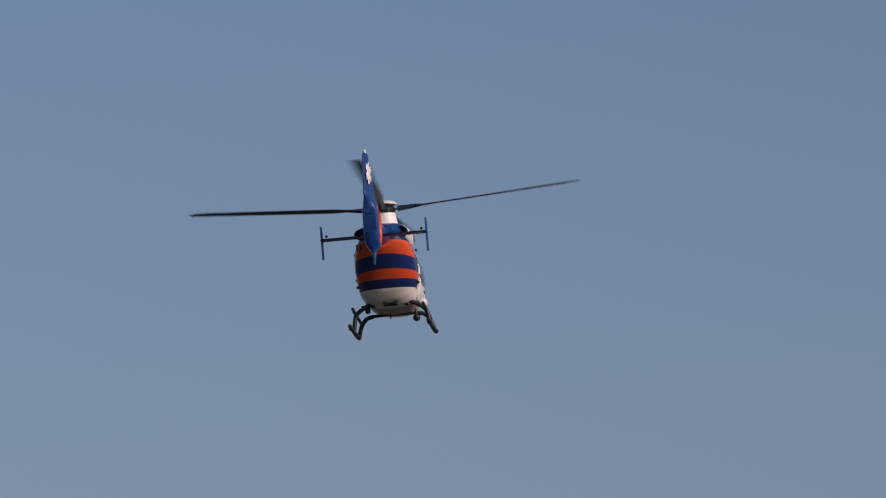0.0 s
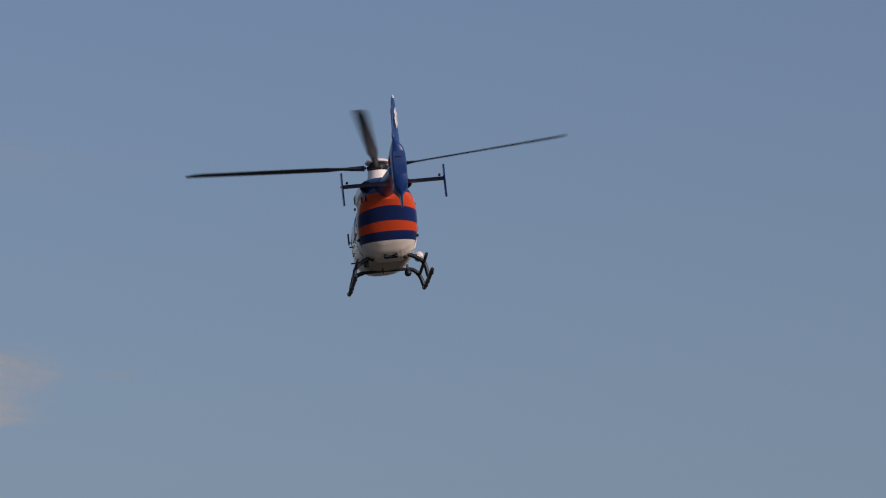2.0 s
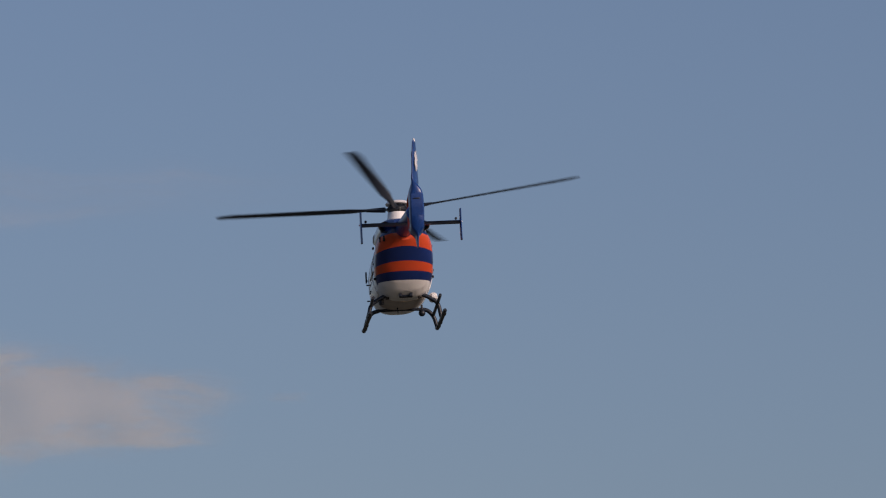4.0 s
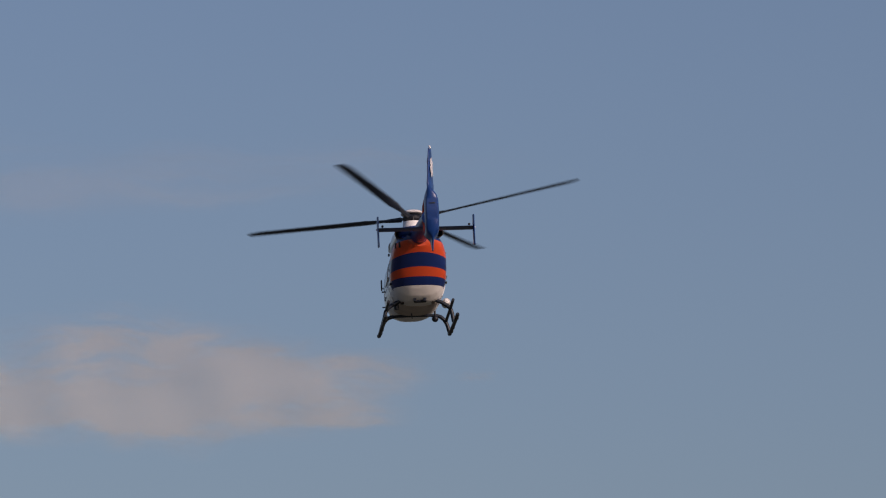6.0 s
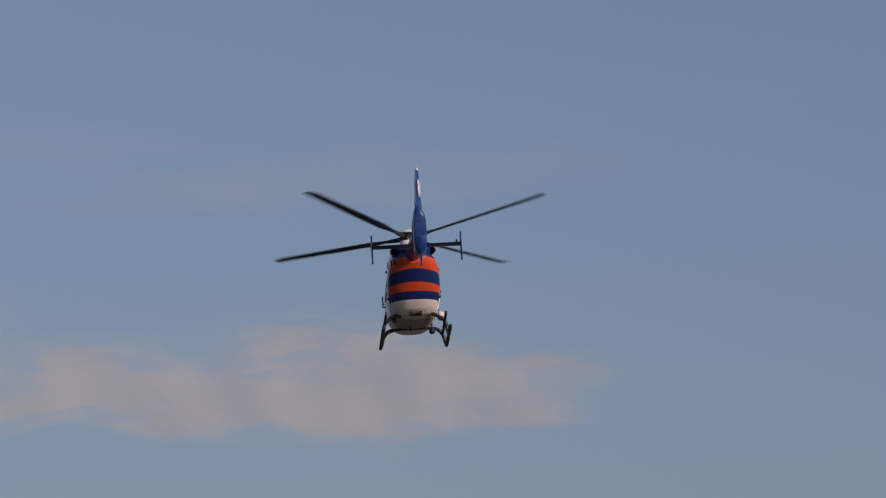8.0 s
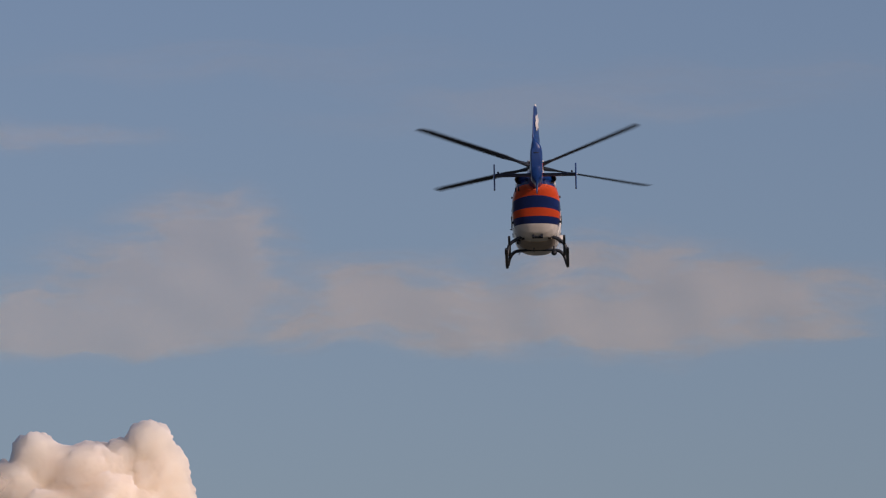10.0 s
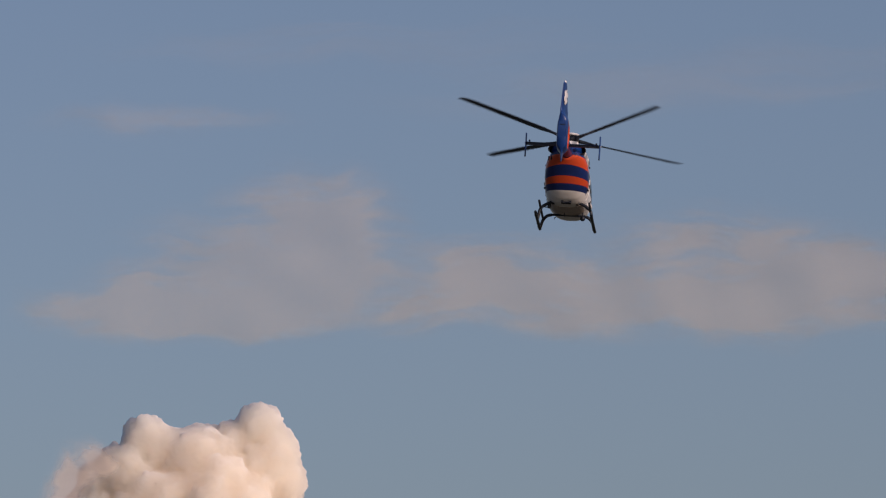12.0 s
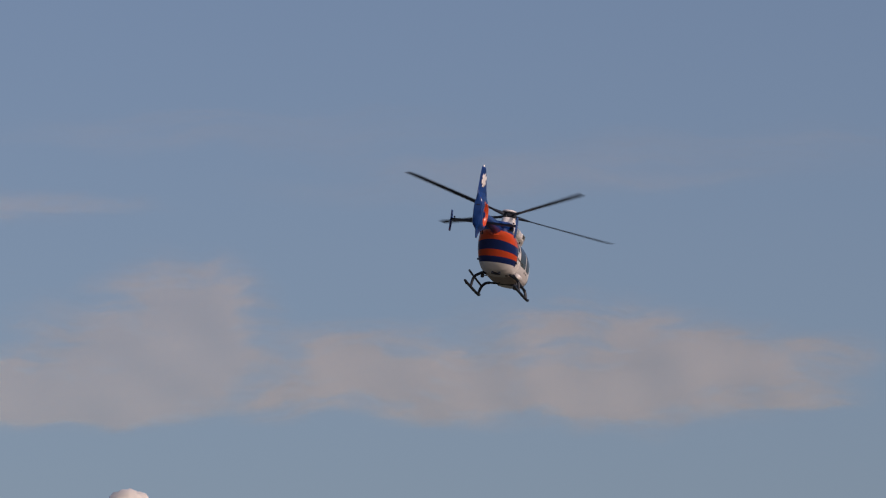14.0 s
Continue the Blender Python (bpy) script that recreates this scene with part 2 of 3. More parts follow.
def build_fuselage(heli):
    ys = np.concatenate([np.linspace(3.12, 2.4, 12), np.linspace(2.3, -0.9, 22), np.linspace(-1.0, -2.36, 24)])
    bm = loft([[cabin_point(y, a * 360 / 64) for a in range(64)] for y in ys])
    # painted bands: height at the middle and drop towards the flanks
    bands = ((0.99, 0.0), (1.205, 0.02), (1.45, 0.06), (1.80, 0.09), (2.15, 0.07))
    strips = np.linspace(-0.8, 0.8, 17)
    for x in strips[1:-1]:
        cut(bm, (x, 0, 0), (1, 0, 0))
    cut(bm, (0, -1.02, 0), (0, 1, 0))
    cut(bm, (0, -1.08, 0), (0, 1, 0))

    def level(k, x):
        high, drop = bands[k]
        return float(np.interp(x, strips, [high - drop * (q / 0.7) ** 2 for q in strips]))

    for x0, x1 in zip(strips, strips[1:]):
        for k in range(len(bands)):
            faces = [fc for fc in bm.faces if x0 < fc.calc_center_median().x < x1 and fc.calc_center_median().y < -1.02]
            geom = list({v for fc in faces for v in fc.verts}) + list({e for fc in faces for e in fc.edges}) + faces
            z0, z1 = level(k, x0), level(k, x1)
            bmesh.ops.bisect_plane(bm, geom=geom, plane_co=(x0, 0, z0), plane_no=(z0 - z1, 0, x1 - x0), dist=1e-5)

    def paint(fc):
        c = fc.calc_center_median()
        if c.y > -1.02:
            return 0
        if c.y > -1.08:
            return 1 if c.z > 0.95 else 0
        for k in range(len(bands)):
            if c.z < level(k, c.x):
                return (0, 1, 2, 1, 2)[k]
        return 1

    for fc in bm.faces:
        fc.material_index = paint(fc)
    rear = lambda fc: fc.calc_center_median().y < -1.05 and fc.calc_center_median().z < 2.12
    mats = [WHITE, NAVY, ORANGE]
    part("cabin", take(bm, lambda fc: not rear(fc)), mats, heli, "white cabin shell with a blue edge behind the doors")
    part("rear_door", take(bm, lambda fc: rear(fc) and fc.calc_center_median().x < 0), mats, heli, "clamshell door in orange and blue bands over white")
    part("rear_door", take(bm, lambda fc: rear(fc) and fc.calc_center_median().x > 0), mats, heli, "clamshell door in orange and blue bands over white")
    bm.free()
    # glazing and doors
    for s in (1, -1):
        def ang(a):
            return a if s > 0 else 180 - a
        part("windscreen", panel(1.72, 2.86, ang(20), ang(87), slant=-0.25), GLASS, heli, "dark tinted windscreen half")
        part("chin_window", panel(2.35, 2.92, ang(-52), ang(-14)), GLASS, heli, "dark tinted chin window")
        door = part("cabin_door", panel(0.92, 1.98, ang(-38), ang(52), lift=0.006, slant=0.12), WHITE, heli, "white hinged cockpit door")
        part("door_window", panel(1.02, 1.84, ang(-8), ang(46), lift=0.012, slant=0.16), GLASS, door, "dark tinted door window")
        slide = part("sliding_door", panel(-0.52, 0.86, ang(-40), ang(54), lift=0.014), WHITE, heli, "white sliding cabin door")
        part("door_window", panel(-0.42, 0.76, ang(-9), ang(47), lift=0.020), GLASS, slide, "dark tinted door window")
        p = cabin_point(0.74, ang(-16), 0.02)
        part("handle", box((0.03, 0.16, 0.035), p, 0.008), BLACK, slide, "black handle")
        p = cabin_point(1.08, ang(-16), 0.02)
        part("handle", box((0.03, 0.14, 0.03), p, 0.008), BLACK, door, "black handle")
        part("rear_window", panel(-0.98, -0.62, ang(8), ang(42), lift=0.010), GLASS, heli, "dark tinted rear side window")
        p0, p1 = cabin_point(-0.98, ang(-4), 0.02), cabin_point(0.2, ang(-4), 0.02)
        part("door_rail", tube([p0, (p0 + p1) / 2, p1], 0.018, 8), STEEL, heli, "metal sliding door rail")
    # two dark air slots in the orange band, on one flank only
    for x in (-0.655, -0.56):
        z = 2.03
        y = -1.1
        while y > -2.3 and max((cabin_point(y, a).x for a in range(-80, 90, 3) if abs(cabin_point(y, a).z - z) < 0.06), default=0) > -x:
            y -= 0.01
        part("vent", box((0.055, 0.10, 0.15), (x + 0.012, y + 0.02, z), 0.012), SOOT, heli, "dark air slot")
    # hinges of the clamshell doors
    for s in (1, -1):
        for z in (1.12, 1.52, 1.95):
            part("door_hinge", box((0.05, 0.13, 0.06), (0.785 * s, -1.10, z), 0.014), BLACK, heli, "small dark clamshell hinge")
    # black latch on the lower tail of the cabin
    base = box((0.34, 0.07, 0.06), (0.03, -1.06, 0.625), 0.012, pose(0, 0, 0, -28))
    for x in (-0.11, 0.17):
        lug = box((0.08, 0.09, 0.19), (x, -1.12, 0.675), 0.015, pose(0, 0, 0, -28))
        me = bpy.data.meshes.new("lug")
        lug.to_mesh(me)
        lug.free()
        base.from_mesh(me)
        bpy.data.meshes.remove(me)
    part("tow_fitting", base, BLACK, heli, "black fitting under the rear doors")
    # Sheet added over the white belly; its brown stands in for shade.
    part("belly_shade", panel(-0.58, 0.85, -132, -48, lift=0.006, depth=0.012, ny=16, na=14), SHADED_BELLY, heli, "belly sheet, brown to stand in for shade")
    for x in (-0.45, 0.42):
        part("drain_vent", box((0.10, 0.07, 0.05), (x, -0.86, 0.62), 0.012, pose(0, 0, 0, -20)), SOOT, heli, "small dark belly vent")
    part("belly_antenna", tube([(-0.1, 0.5, 0.55), (-0.1, 0.46, 0.47), (-0.1, 0.38, 0.40)], [0.022, 0.016, 0.01], 8), BLACK, heli, "short black antenna")
    # white pod and black ball turret under the flank
    pod = lathe([(0.0, -0.34), (0.06, -0.33), (0.10, -0.26), (0.118, -0.12), (0.118, 0.14), (0.09, 0.30), (0.0, 0.38)], (0.81, -0.40, 0.665), "y", 24)
    part("side_pod", pod, WHITE, heli, "white rounded equipment pod")
    ball = lathe([(0.0, -0.095), (0.05, -0.082), (0.085, -0.045), (0.095, 0.0), (0.085, 0.045), (0.05, 0.082), (0.03, 0.12), (0.03, 0.22), (0.0, 0.24)], (0.56, 0.55, 0.40), "z", 20)
    part("searchlight", ball, BLACK, heli, "small black searchlight ball")
    part("exterior_lamp", lathe([(0.0, -0.05), (0.06, -0.03), (0.075, 0.03), (0.06, 0.12), (0.0, 0.14)], (-0.60, -0.62, 0.52), "z", 16), BLACK, heli, "dark lamp below the flank")
    # mirror and pitot tube near the nose
    part("pitot_tube", tube([(-0.50, 2.72, 0.86), (-0.60, 2.80, 0.84), (-0.62, 3.1, 0.84)], 0.014, 8), STEEL, heli)
    part("mirror", box((0.04, 0.12, 0.30), (-0.83, 1.75, 1.62), 0.012), BLACK, heli, "black outside mirror")
    for z in (1.30, 0.86):
        part("door_hinge", box((0.12, 0.05, 0.035), (-0.82, 1.05, z), 0.01), BLACK, heli, "small black door hinge")
    part("mirror_arm", tube([(-0.70, 1.80, 1.50), (-0.78, 1.76, 1.52), (-0.83, 1.75, 1.56)], 0.012, 8), BLACK, heli)


def build_cowling(heli):
    rows = [(1.62, 0.16, 2.14, 2.21), (1.40, 0.36, 2.10, 2.36), (1.0, 0.50, 2.08, 2.52), (0.5, 0.63, 2.08, 2.62), (0.0, 0.67, 2.08, 2.66),
            (-0.8, 0.67, 2.10, 2.68), (-1.4, 0.64, 2.12, 2.66), (-1.8, 0.62, 2.14, 2.62), (-2.05, 0.56, 2.18, 2.58), (-2.3, 0.44, 2.22, 2.54), (-2.6, 0.30, 2.26, 2.48)]
    rings = []
    for p in bend([(r[0], r[1], r[2]) for r in rows], 3):
        y = p.x
        k = [r[0] for r in rows][::-1]
        top = np.interp(y, k, [r[3] for r in rows][::-1])
        ring = []
        for j in range(40):
            a = 2 * math.pi * j / 40
            c, s = math.cos(a), math.sin(a)
            ring.append(Vector((p.y * math.copysign(abs(c) ** 0.7, c), y, (p.z + top) / 2 + (top - p.z) / 2 * math.copysign(abs(s) ** 0.7, s))))
        rings.append(ring)
    bm = loft(rings)
    cut(bm, (0, -0.95, 0), (0, 1, 0.35))
    for fc in bm.faces:
        c = fc.calc_center_median()
        fc.material_index = 1 if c.y + 0.35 * c.z < -0.95 else 0
    part("engine_cowling", bm, [WHITE, BLUE], heli, "engine cowling, white ahead and blue behind")
    for s in (1, -1):
        a, b = Vector((0.44 * s, -1.82, 2.33)), Vector((0.50 * s, -2.26, 2.33))
        way = (b - a).normalized()
        side = way.cross(Vector((0, 0, 1))).normalized()
        up = side.cross(way)
        rings = []
        for d, r in ((0, 0.15), (0.25, 0.165), (0.45, 0.17), (0.45, 0.15), (0.15, 0.135), (0.12, 0.02)):
            rings.append([a + way * d + r * (math.cos(2 * math.pi * k / 24) * side * 1.1 + math.sin(2 * math.pi * k / 24) * up * 0.85) for k in range(24)])
        part("exhaust", loft(rings), SOOT, heli, "sooty dark exhaust pipe")
        grille = part("air_intake", box((0.04, 0.55, 0.2), (0.655 * s, 0.15, 2.40), 0.015), WHITE, heli, "white intake housing with dark slats")
        for k in range(5):
            part("slat", box((0.02, 0.50, 0.014), (0.68 * s, 0.15, 2.335 + 0.033 * k), 0.004), STEEL, grille)
    fair = lathe([(0.46, 2.55), (0.39, 2.66), (0.33, 2.78), (0.29, 2.92), (0.27, 3.06), (0.26, 3.085), (0.0, 3.09)], (0, -0.02, 0), "z", 36)
    part("mast_fairing", fair, WHITE, heli, "white mast fairing")


def build_tail(heli):
    rows = [(-1.9, 0.30, 0.25, 2.26), (-2.5, 0.235, 0.235, 2.25), (-3.2, 0.205, 0.22, 2.23), (-4.0, 0.19, 0.205, 2.19), (-4.8, 0.175, 0.19, 2.15), (-5.6, 0.16, 0.18, 2.12)]
    rings = []
    for y, w, h, z in rows:
        rings.append([Vector((w * math.cos(2 * math.pi * j / 36), y, z + h * math.sin(2 * math.pi * j / 36))) for j in range(36)])
    part("tail_boom", loft(rings), BLUE, heli, "blue tail boom")
    # fin with the shroud round the tail fan: height, leading edge, trailing edge, thickness
    fin = np.array([(1.07, -6.12, -6.34, 0.04), (1.25, -5.94, -6.44, 0.06), (1.38, -5.78, -6.50, 0.09), (1.46, -5.69, -6.53, 0.22), (1.56, -5.58, -6.57, 0.33),
                    (1.75, -5.42, -6.63, 0.36), (2.1, -5.27, -6.69, 0.38),
                    (2.4, -5.32, -6.71, 0.36), (2.6, -5.52, -6.71, 0.29), (2.75, -5.78, -6.71, 0.13), (3.0, -6.0, -6.74, 0.085), (3.4, -6.20, -6.79, 0.075),
                    (3.7, -6.40, -6.82, 0.06), (3.79, -6.48, -6.83, 0.05), (3.82, -6.60, -6.80, 0.03)])
    rings = []
    for z in np.concatenate([np.linspace(1.07, 3.7, 46), [3.75, 3.79, 3.82]]):
        a, b, t = (np.interp(z, fin[:, 0], fin[:, i]) for i in (1, 2, 3))
        ring = []
        for j in range(36):
            u = 2 * math.pi * j / 36
            c, s = math.cos(u), math.sin(u)
            twist = radians(-14) * min(1, max(0, (z - 2.55) / 0.3))
            blunt = float(np.interp(z, (1.42, 1.56, 2.4, 2.85), (0.75, 0.2, 0.2, 0.75)))
            q = Vector((t / 2 * math.copysign(abs(s) ** blunt, s), (a - b) / 2 * math.copysign(abs(c) ** (0.55 + 0.6 * blunt), c), 0))
            q.x *= 1.1
            ring.append(Matrix.Rotation(twist, 3, "Z") @ q + Vector((0.055, (a + b) / 2, z)))
        rings.append(ring)
    bm = loft(rings)
    cut(bm, (0, -6.10, 0), (0, 1, 0.12))
    cut(bm, (0, 0, 2.52), (0, 0, 1))
    cut(bm, (0, 0, 1.70), (0, 0, 1))
    for fc in bm.faces:
        c = fc.calc_center_median()
        fc.material_index = 1 if (c.y + 0.12 * c.z > -6.10 and 1.70 < c.z < 2.52) else 0
    tail = part("tail_fin", bm, [BLUE, ORANGE], heli, "blue swept tail fin with orange fan shroud")
    drill = part("drill", lathe([(0.46, -0.6), (0.46, 0.6)], (0, -5.98, 2.05), "x", 48), [BLUE, ORANGE])
    for fc in drill.data.polygons:
        fc.material_index = 1
    hole = tail.modifiers.new("duct", "BOOLEAN")
    hole.object = drill
    hole.operation = "DIFFERENCE"
    hole.solver = "EXACT"
    bpy.context.view_layer.update()
    cutout = bpy.data.meshes.new_from_object(tail.evaluated_get(bpy.context.evaluated_depsgraph_get()))
    tail.modifiers.clear()
    tail.data = cutout
    bpy.data.objects.remove(drill)
    # fan inside the duct
    fan = part("tail_fan", lathe([(0.0, -0.11), (0.10, -0.10), (0.13, -0.04), (0.13, 0.06), (0.10, 0.10), (0.0, 0.11)], (0, -5.98, 2.05), "x", 24), BLACK, heli, "black shrouded tail fan")
    for k in range(10):
        a = 2 * math.pi * k / 10 + 0.07 * (k % 3)
        m = Matrix.Translation((0, -5.98, 2.05)) @ Matrix.Rotation(a, 4, "X") @ pose(0, 0, 0.285, 0, 0, 28)
        bl = box((0.016, 0.085, 0.34), (0, 0, 0), 0.005)
        bmesh.ops.transform(bl, matrix=m, verts=bl.verts)
        part("fan_blade", bl, BLADE, fan)
    for k in range(3):
        a = 2 * math.pi * k / 3 + 0.4
        sp = tube([(0.09, -5.98, 2.05), (0.09, -5.98 + 0.46 * math.cos(a), 2.05 + 0.46 * math.sin(a))], 0.02, 8)
        part("stator", sp, BLUE, heli)
    # white six-armed emblem on both faces of the fin
    for s in (1, -1):
        bm = bmesh.new()
        for k in range(3):
            arm = box((0.006, 0.17, 0.58), (0, 0, 0), 0.002, Matrix.Rotation(radians(60 * k), 4, "X"))
            me = bpy.data.meshes.new("arm")
            arm.to_mesh(me)
            arm.free()
            bm.from_mesh(me)
            bpy.data.meshes.remove(me)
        for i, v in enumerate(bm.verts):
            v.co.y *= 0.70
            v.co.x += 0.0008 * (i // max(1, len(bm.verts) // 3))
        bmesh.ops.transform(bm, matrix=Matrix.Translation((0.055, -6.50, 3.33)) @ pose(0, 0, 0, 0, 0, -14) @ pose(0.047 * s, 0, 0, -9), verts=bm.verts)
        part("emblem", bm, WHITE, tail, "white six-armed emblem")
    part("beacon", lathe([(0.035, 0.0), (0.035, 0.03), (0.03, 0.07), (0.015, 0.09), (0.0, 0.095)], (0.055, -6.70, 3.80), "z", 16), LENS_CLEAR, tail, "clear beacon lens with a white glint")
    part("trim_tab", box((0.16, 0.02, 0.03), (0.055, -6.71, 2.30), 0.006), BLACK, tail)
    # tailplane
    rings = []
    for x in np.linspace(-1.30, 1.30, 15):
        ring = []
        for j in range(24):
            u = 2 * math.pi * j / 24
            c, s = math.cos(u), math.sin(u)
            ring.append(Vector((x, -4.78 + 0.24 * c, 1.965 + 0.042 * math.copysign(abs(s) ** 0.9, s) * (0.75 + 0.4 * c))))
        rings.append(ring)
    plane = part("tailplane", loft(rings), BLUE, heli, "blue horizontal tailplane")
    for s in (1, -1):
        rings = []
        for z, f, w in ((1.47, -4.74, 0.24), (1.50, -4.66, 0.33), (1.85, -4.60, 0.38), (2.0, -4.58, 0.40), (2.22, -4.66, 0.34), (2.29, -4.74, 0.24)):
            rings.append([Vector((1.315 * s + 0.027 * math.sin(2 * math.pi * j / 20), f - w / 2 + w / 2 * math.cos(2 * math.pi * j / 20) - 0.02, z)) for j in range(20)])
        part("end_plate", loft(rings), BLUE, plane, "blue upright end plate")
        part("position_lamp", lathe([(0.0, -0.06), (0.03, -0.05), (0.035, 0.0), (0.03, 0.05), (0.0, 0.06)], (1.19 * s, -4.86, 2.04), "y", 12), BLACK, plane)
        part("lamp_glass", lathe([(0.0, -0.02), (0.018, -0.015), (0.018, 0.015), (0.0, 0.02)], (1.35 * s, -4.78, 1.965), "x", 12), LENS_RED if s < 0 else LENS_CLEAR, plane)


def build_gear(heli):
    gear = part("landing_gear", tube(bend([(-0.62, 0.95, 0.565), (0.0, 0.95, 0.58), (0.62, 0.95, 0.565)], 4), 0.042), BLACK, heli, "black skid landing gear")
    part("cross_tube", tube(bend([(-0.52, -0.75, 0.70), (0.0, -0.75, 0.74), (0.52, -0.75, 0.70)], 4), 0.042), BLACK, gear)
    for s in (1, -1):
        skid = bend([(1.0 * s, -2.02, 0.07), (1.0 * s, -1.2, 0.05), (1.0 * s, 0.6, 0.05), (1.0 * s, 1.12, 0.055), (1.0 * s, 1.34, 0.10)], 6)
        n = len(skid)
        part("skid", tube(skid, [0.035] + [0.054] * (n - 2) + [0.03]), BLACK, gear)
        part("front_leg", tube(bend([(0.58 * s, 0.95, 0.567), (0.76 * s, 0.95, 0.51), (0.90 * s, 0.95, 0.34), (0.98 * s, 0.95, 0.07)], 6), 0.056), BLACK, gear)
        part("rear_leg", tube(bend([(0.50 * s, -0.75, 0.70), (0.70 * s, -0.75, 0.605), (0.905 * s, -0.75, 0.43), (0.98 * s, -0.75, 0.07)], 6), 0.056), BLACK, gear)
        part("step", tube(bend([(0.90 * s, -1.84, 0.50), (0.90 * s, -0.75, 0.45), (0.90 * s, 0.95, 0.40)], 6), 0.042), BLACK, gear, "black boarding step tube")
        for y in (-1.5, 0.0, 0.6):
            part("wear_shoe", box((0.11, 0.22, 0.05), (1.0 * s, y, 0.03), 0.012), SOOT, gear)


def blade_mesh():
    rows = [(0.30, 0.15, 0.085, 0.0), (0.60, 0.16, 0.075, 0.0), (1.0, 0.20, 0.060, 7.0), (1.35, 0.28, 0.052, 10.5), (2.5, 0.295, 0.050, 9), (3.6, 0.295, 0.046, 7),
            (4.6, 0.295, 0.042, 5.5), (4.9, 0.25, 0.028, 5), (5.04, 0.175, 0.02, 5), (5.10, 0.09, 0.008, 5)]
    rings = []
    for r, chord, thick, twist in rows:
        m = pose(r, 0, 0, twist)
        ring = []
        for j in range(20):
            u = 2 * math.pi * j / 20
            c, s = math.cos(u), math.sin(u)
            y = 0.25 * chord + chord / 2 * (c - 0.5) - (0.06 if r > 5.0 else 0.02 if r > 4.8 else 0)
            ring.append(m @ Vector((0, y, thick / 2 * s * (0.72 + 0.4 * c))))
        rings.append(ring)
    bm = loft(rings)
    bmesh.ops.transform(bm, matrix=pose(0, 0, 0, 0, -3.7, 0), verts=bm.verts)
    return bm


def build_rotor(heli):
    rotor = part("main_rotor", lathe([(0.0, -0.22), (0.10, -0.22), (0.12, -0.12), (0.20, -0.085), (0.27, -0.05), (0.29, 0.02), (0.22, 0.08), (0.20, 0.13), (0.0, 0.135)], (0, 0, 0), "z", 32), BLACK, heli, "black hub with four blades")
    part("hub_cap", lathe([(0.20, 0.115), (0.31, 0.12), (0.325, 0.145), (0.29, 0.19), (0.17, 0.225), (0.0, 0.235)], (0, 0, 0), "z", 32), WHITE, rotor, "white domed hub cap")
    first = part("rotor_blade", blade_mesh(), BLADE, rotor, "slender dark grey rotor blade")
    cuff = part("control_cuff", tube([(0.34, 0, 0.02), (0.7, 0, 0.045), (0.98, 0, 0.063)], [0.075, 0.055, 0.03], 12), BLACK, rotor)
    for k in (1, 2, 3):
        for src in (first, cuff):
            ob = src.copy()
            scene.collection.objects.link(ob)
            ob.parent = rotor
            ob.matrix_basis = pose(0, 0, 0, 0, 0, 90 * k)
    for k in range(4):
        a = radians(90 * k + 30)
        part("pitch_link", tube([(0.2 * math.cos(a), 0.2 * math.sin(a), -0.30), (0.27 * math.cos(a), 0.27 * math.sin(a), 0.0)], 0.014, 8), STEEL, rotor)
    return rotor


def build_helicopter():
    heli = new("helicopter")
    tagged(heli, "white rescue helicopter with orange and blue bands, flying away", "helicopter")
    build_fuselage(heli)
    build_cowling(heli)
    build_tail(heli)
    build_gear(heli)
    rotor = build_rotor(heli)
    return heli, rotor


helicopter, main_rotor = build_helicopter()

# ---------------------------------------------------------------- clouds
PX = 784 / math.tan(radians(4.0))


def sky_place(u, v, far):
    """The place far metres off, u to the right and v below the tip of the long cloud, in thousandths of 1/11.212 radian."""
    e = radians(8.2) - v / PX
    a = -u / PX / math.cos(e)
    return EYE + far * ray_way(math.degrees(a), math.degrees(e))


def cumulus_material(name, colour, deep):
    """Dense vapour: light that enters it comes out again some way off."""
    m = bpy.data.materials.new(name)
    m.use_nodes = True
    n, l = m.node_tree.nodes, m.node_tree.links
    b = n["Principled BSDF"]
    b.inputs["Roughness"].default_value = 1.0
    b.inputs["Specular IOR Level"].default_value = 0.0
    b.inputs["Subsurface Weight"].default_value = 1.0
    b.inputs["Subsurface Radius"].default_value = (1.0, 0.92, 0.85)
    b.inputs["Subsurface Scale"].default_value = deep
    tex = n.new("ShaderNodeTexCoord")
    nz = n.new("ShaderNodeTexNoise")
    nz.inputs["Scale"].default_value = 0.04
    nz.inputs["Detail"].default_value = 5
    l.new(tex.outputs["Object"], nz.inputs["Vector"])
    tone = n.new("ShaderNodeMapRange")
    tone.inputs["From Min"].default_value = 0.3
    tone.inputs["From Max"].default_value = 0.7
    tone.inputs["To Min"].default_value = 0.96
    tone.inputs["To Max"].default_value = 1.03
    l.new(nz.outputs["Fac"], tone.inputs["Value"])
    tint = n.new("ShaderNodeVectorMath")
    tint.operation = "SCALE"
    tint.inputs[0].default_value = colour
    l.new(tone.outputs["Result"], tint.inputs["Scale"])
    l.new(tint.outputs[0], b.inputs["Base Color"])
    return m


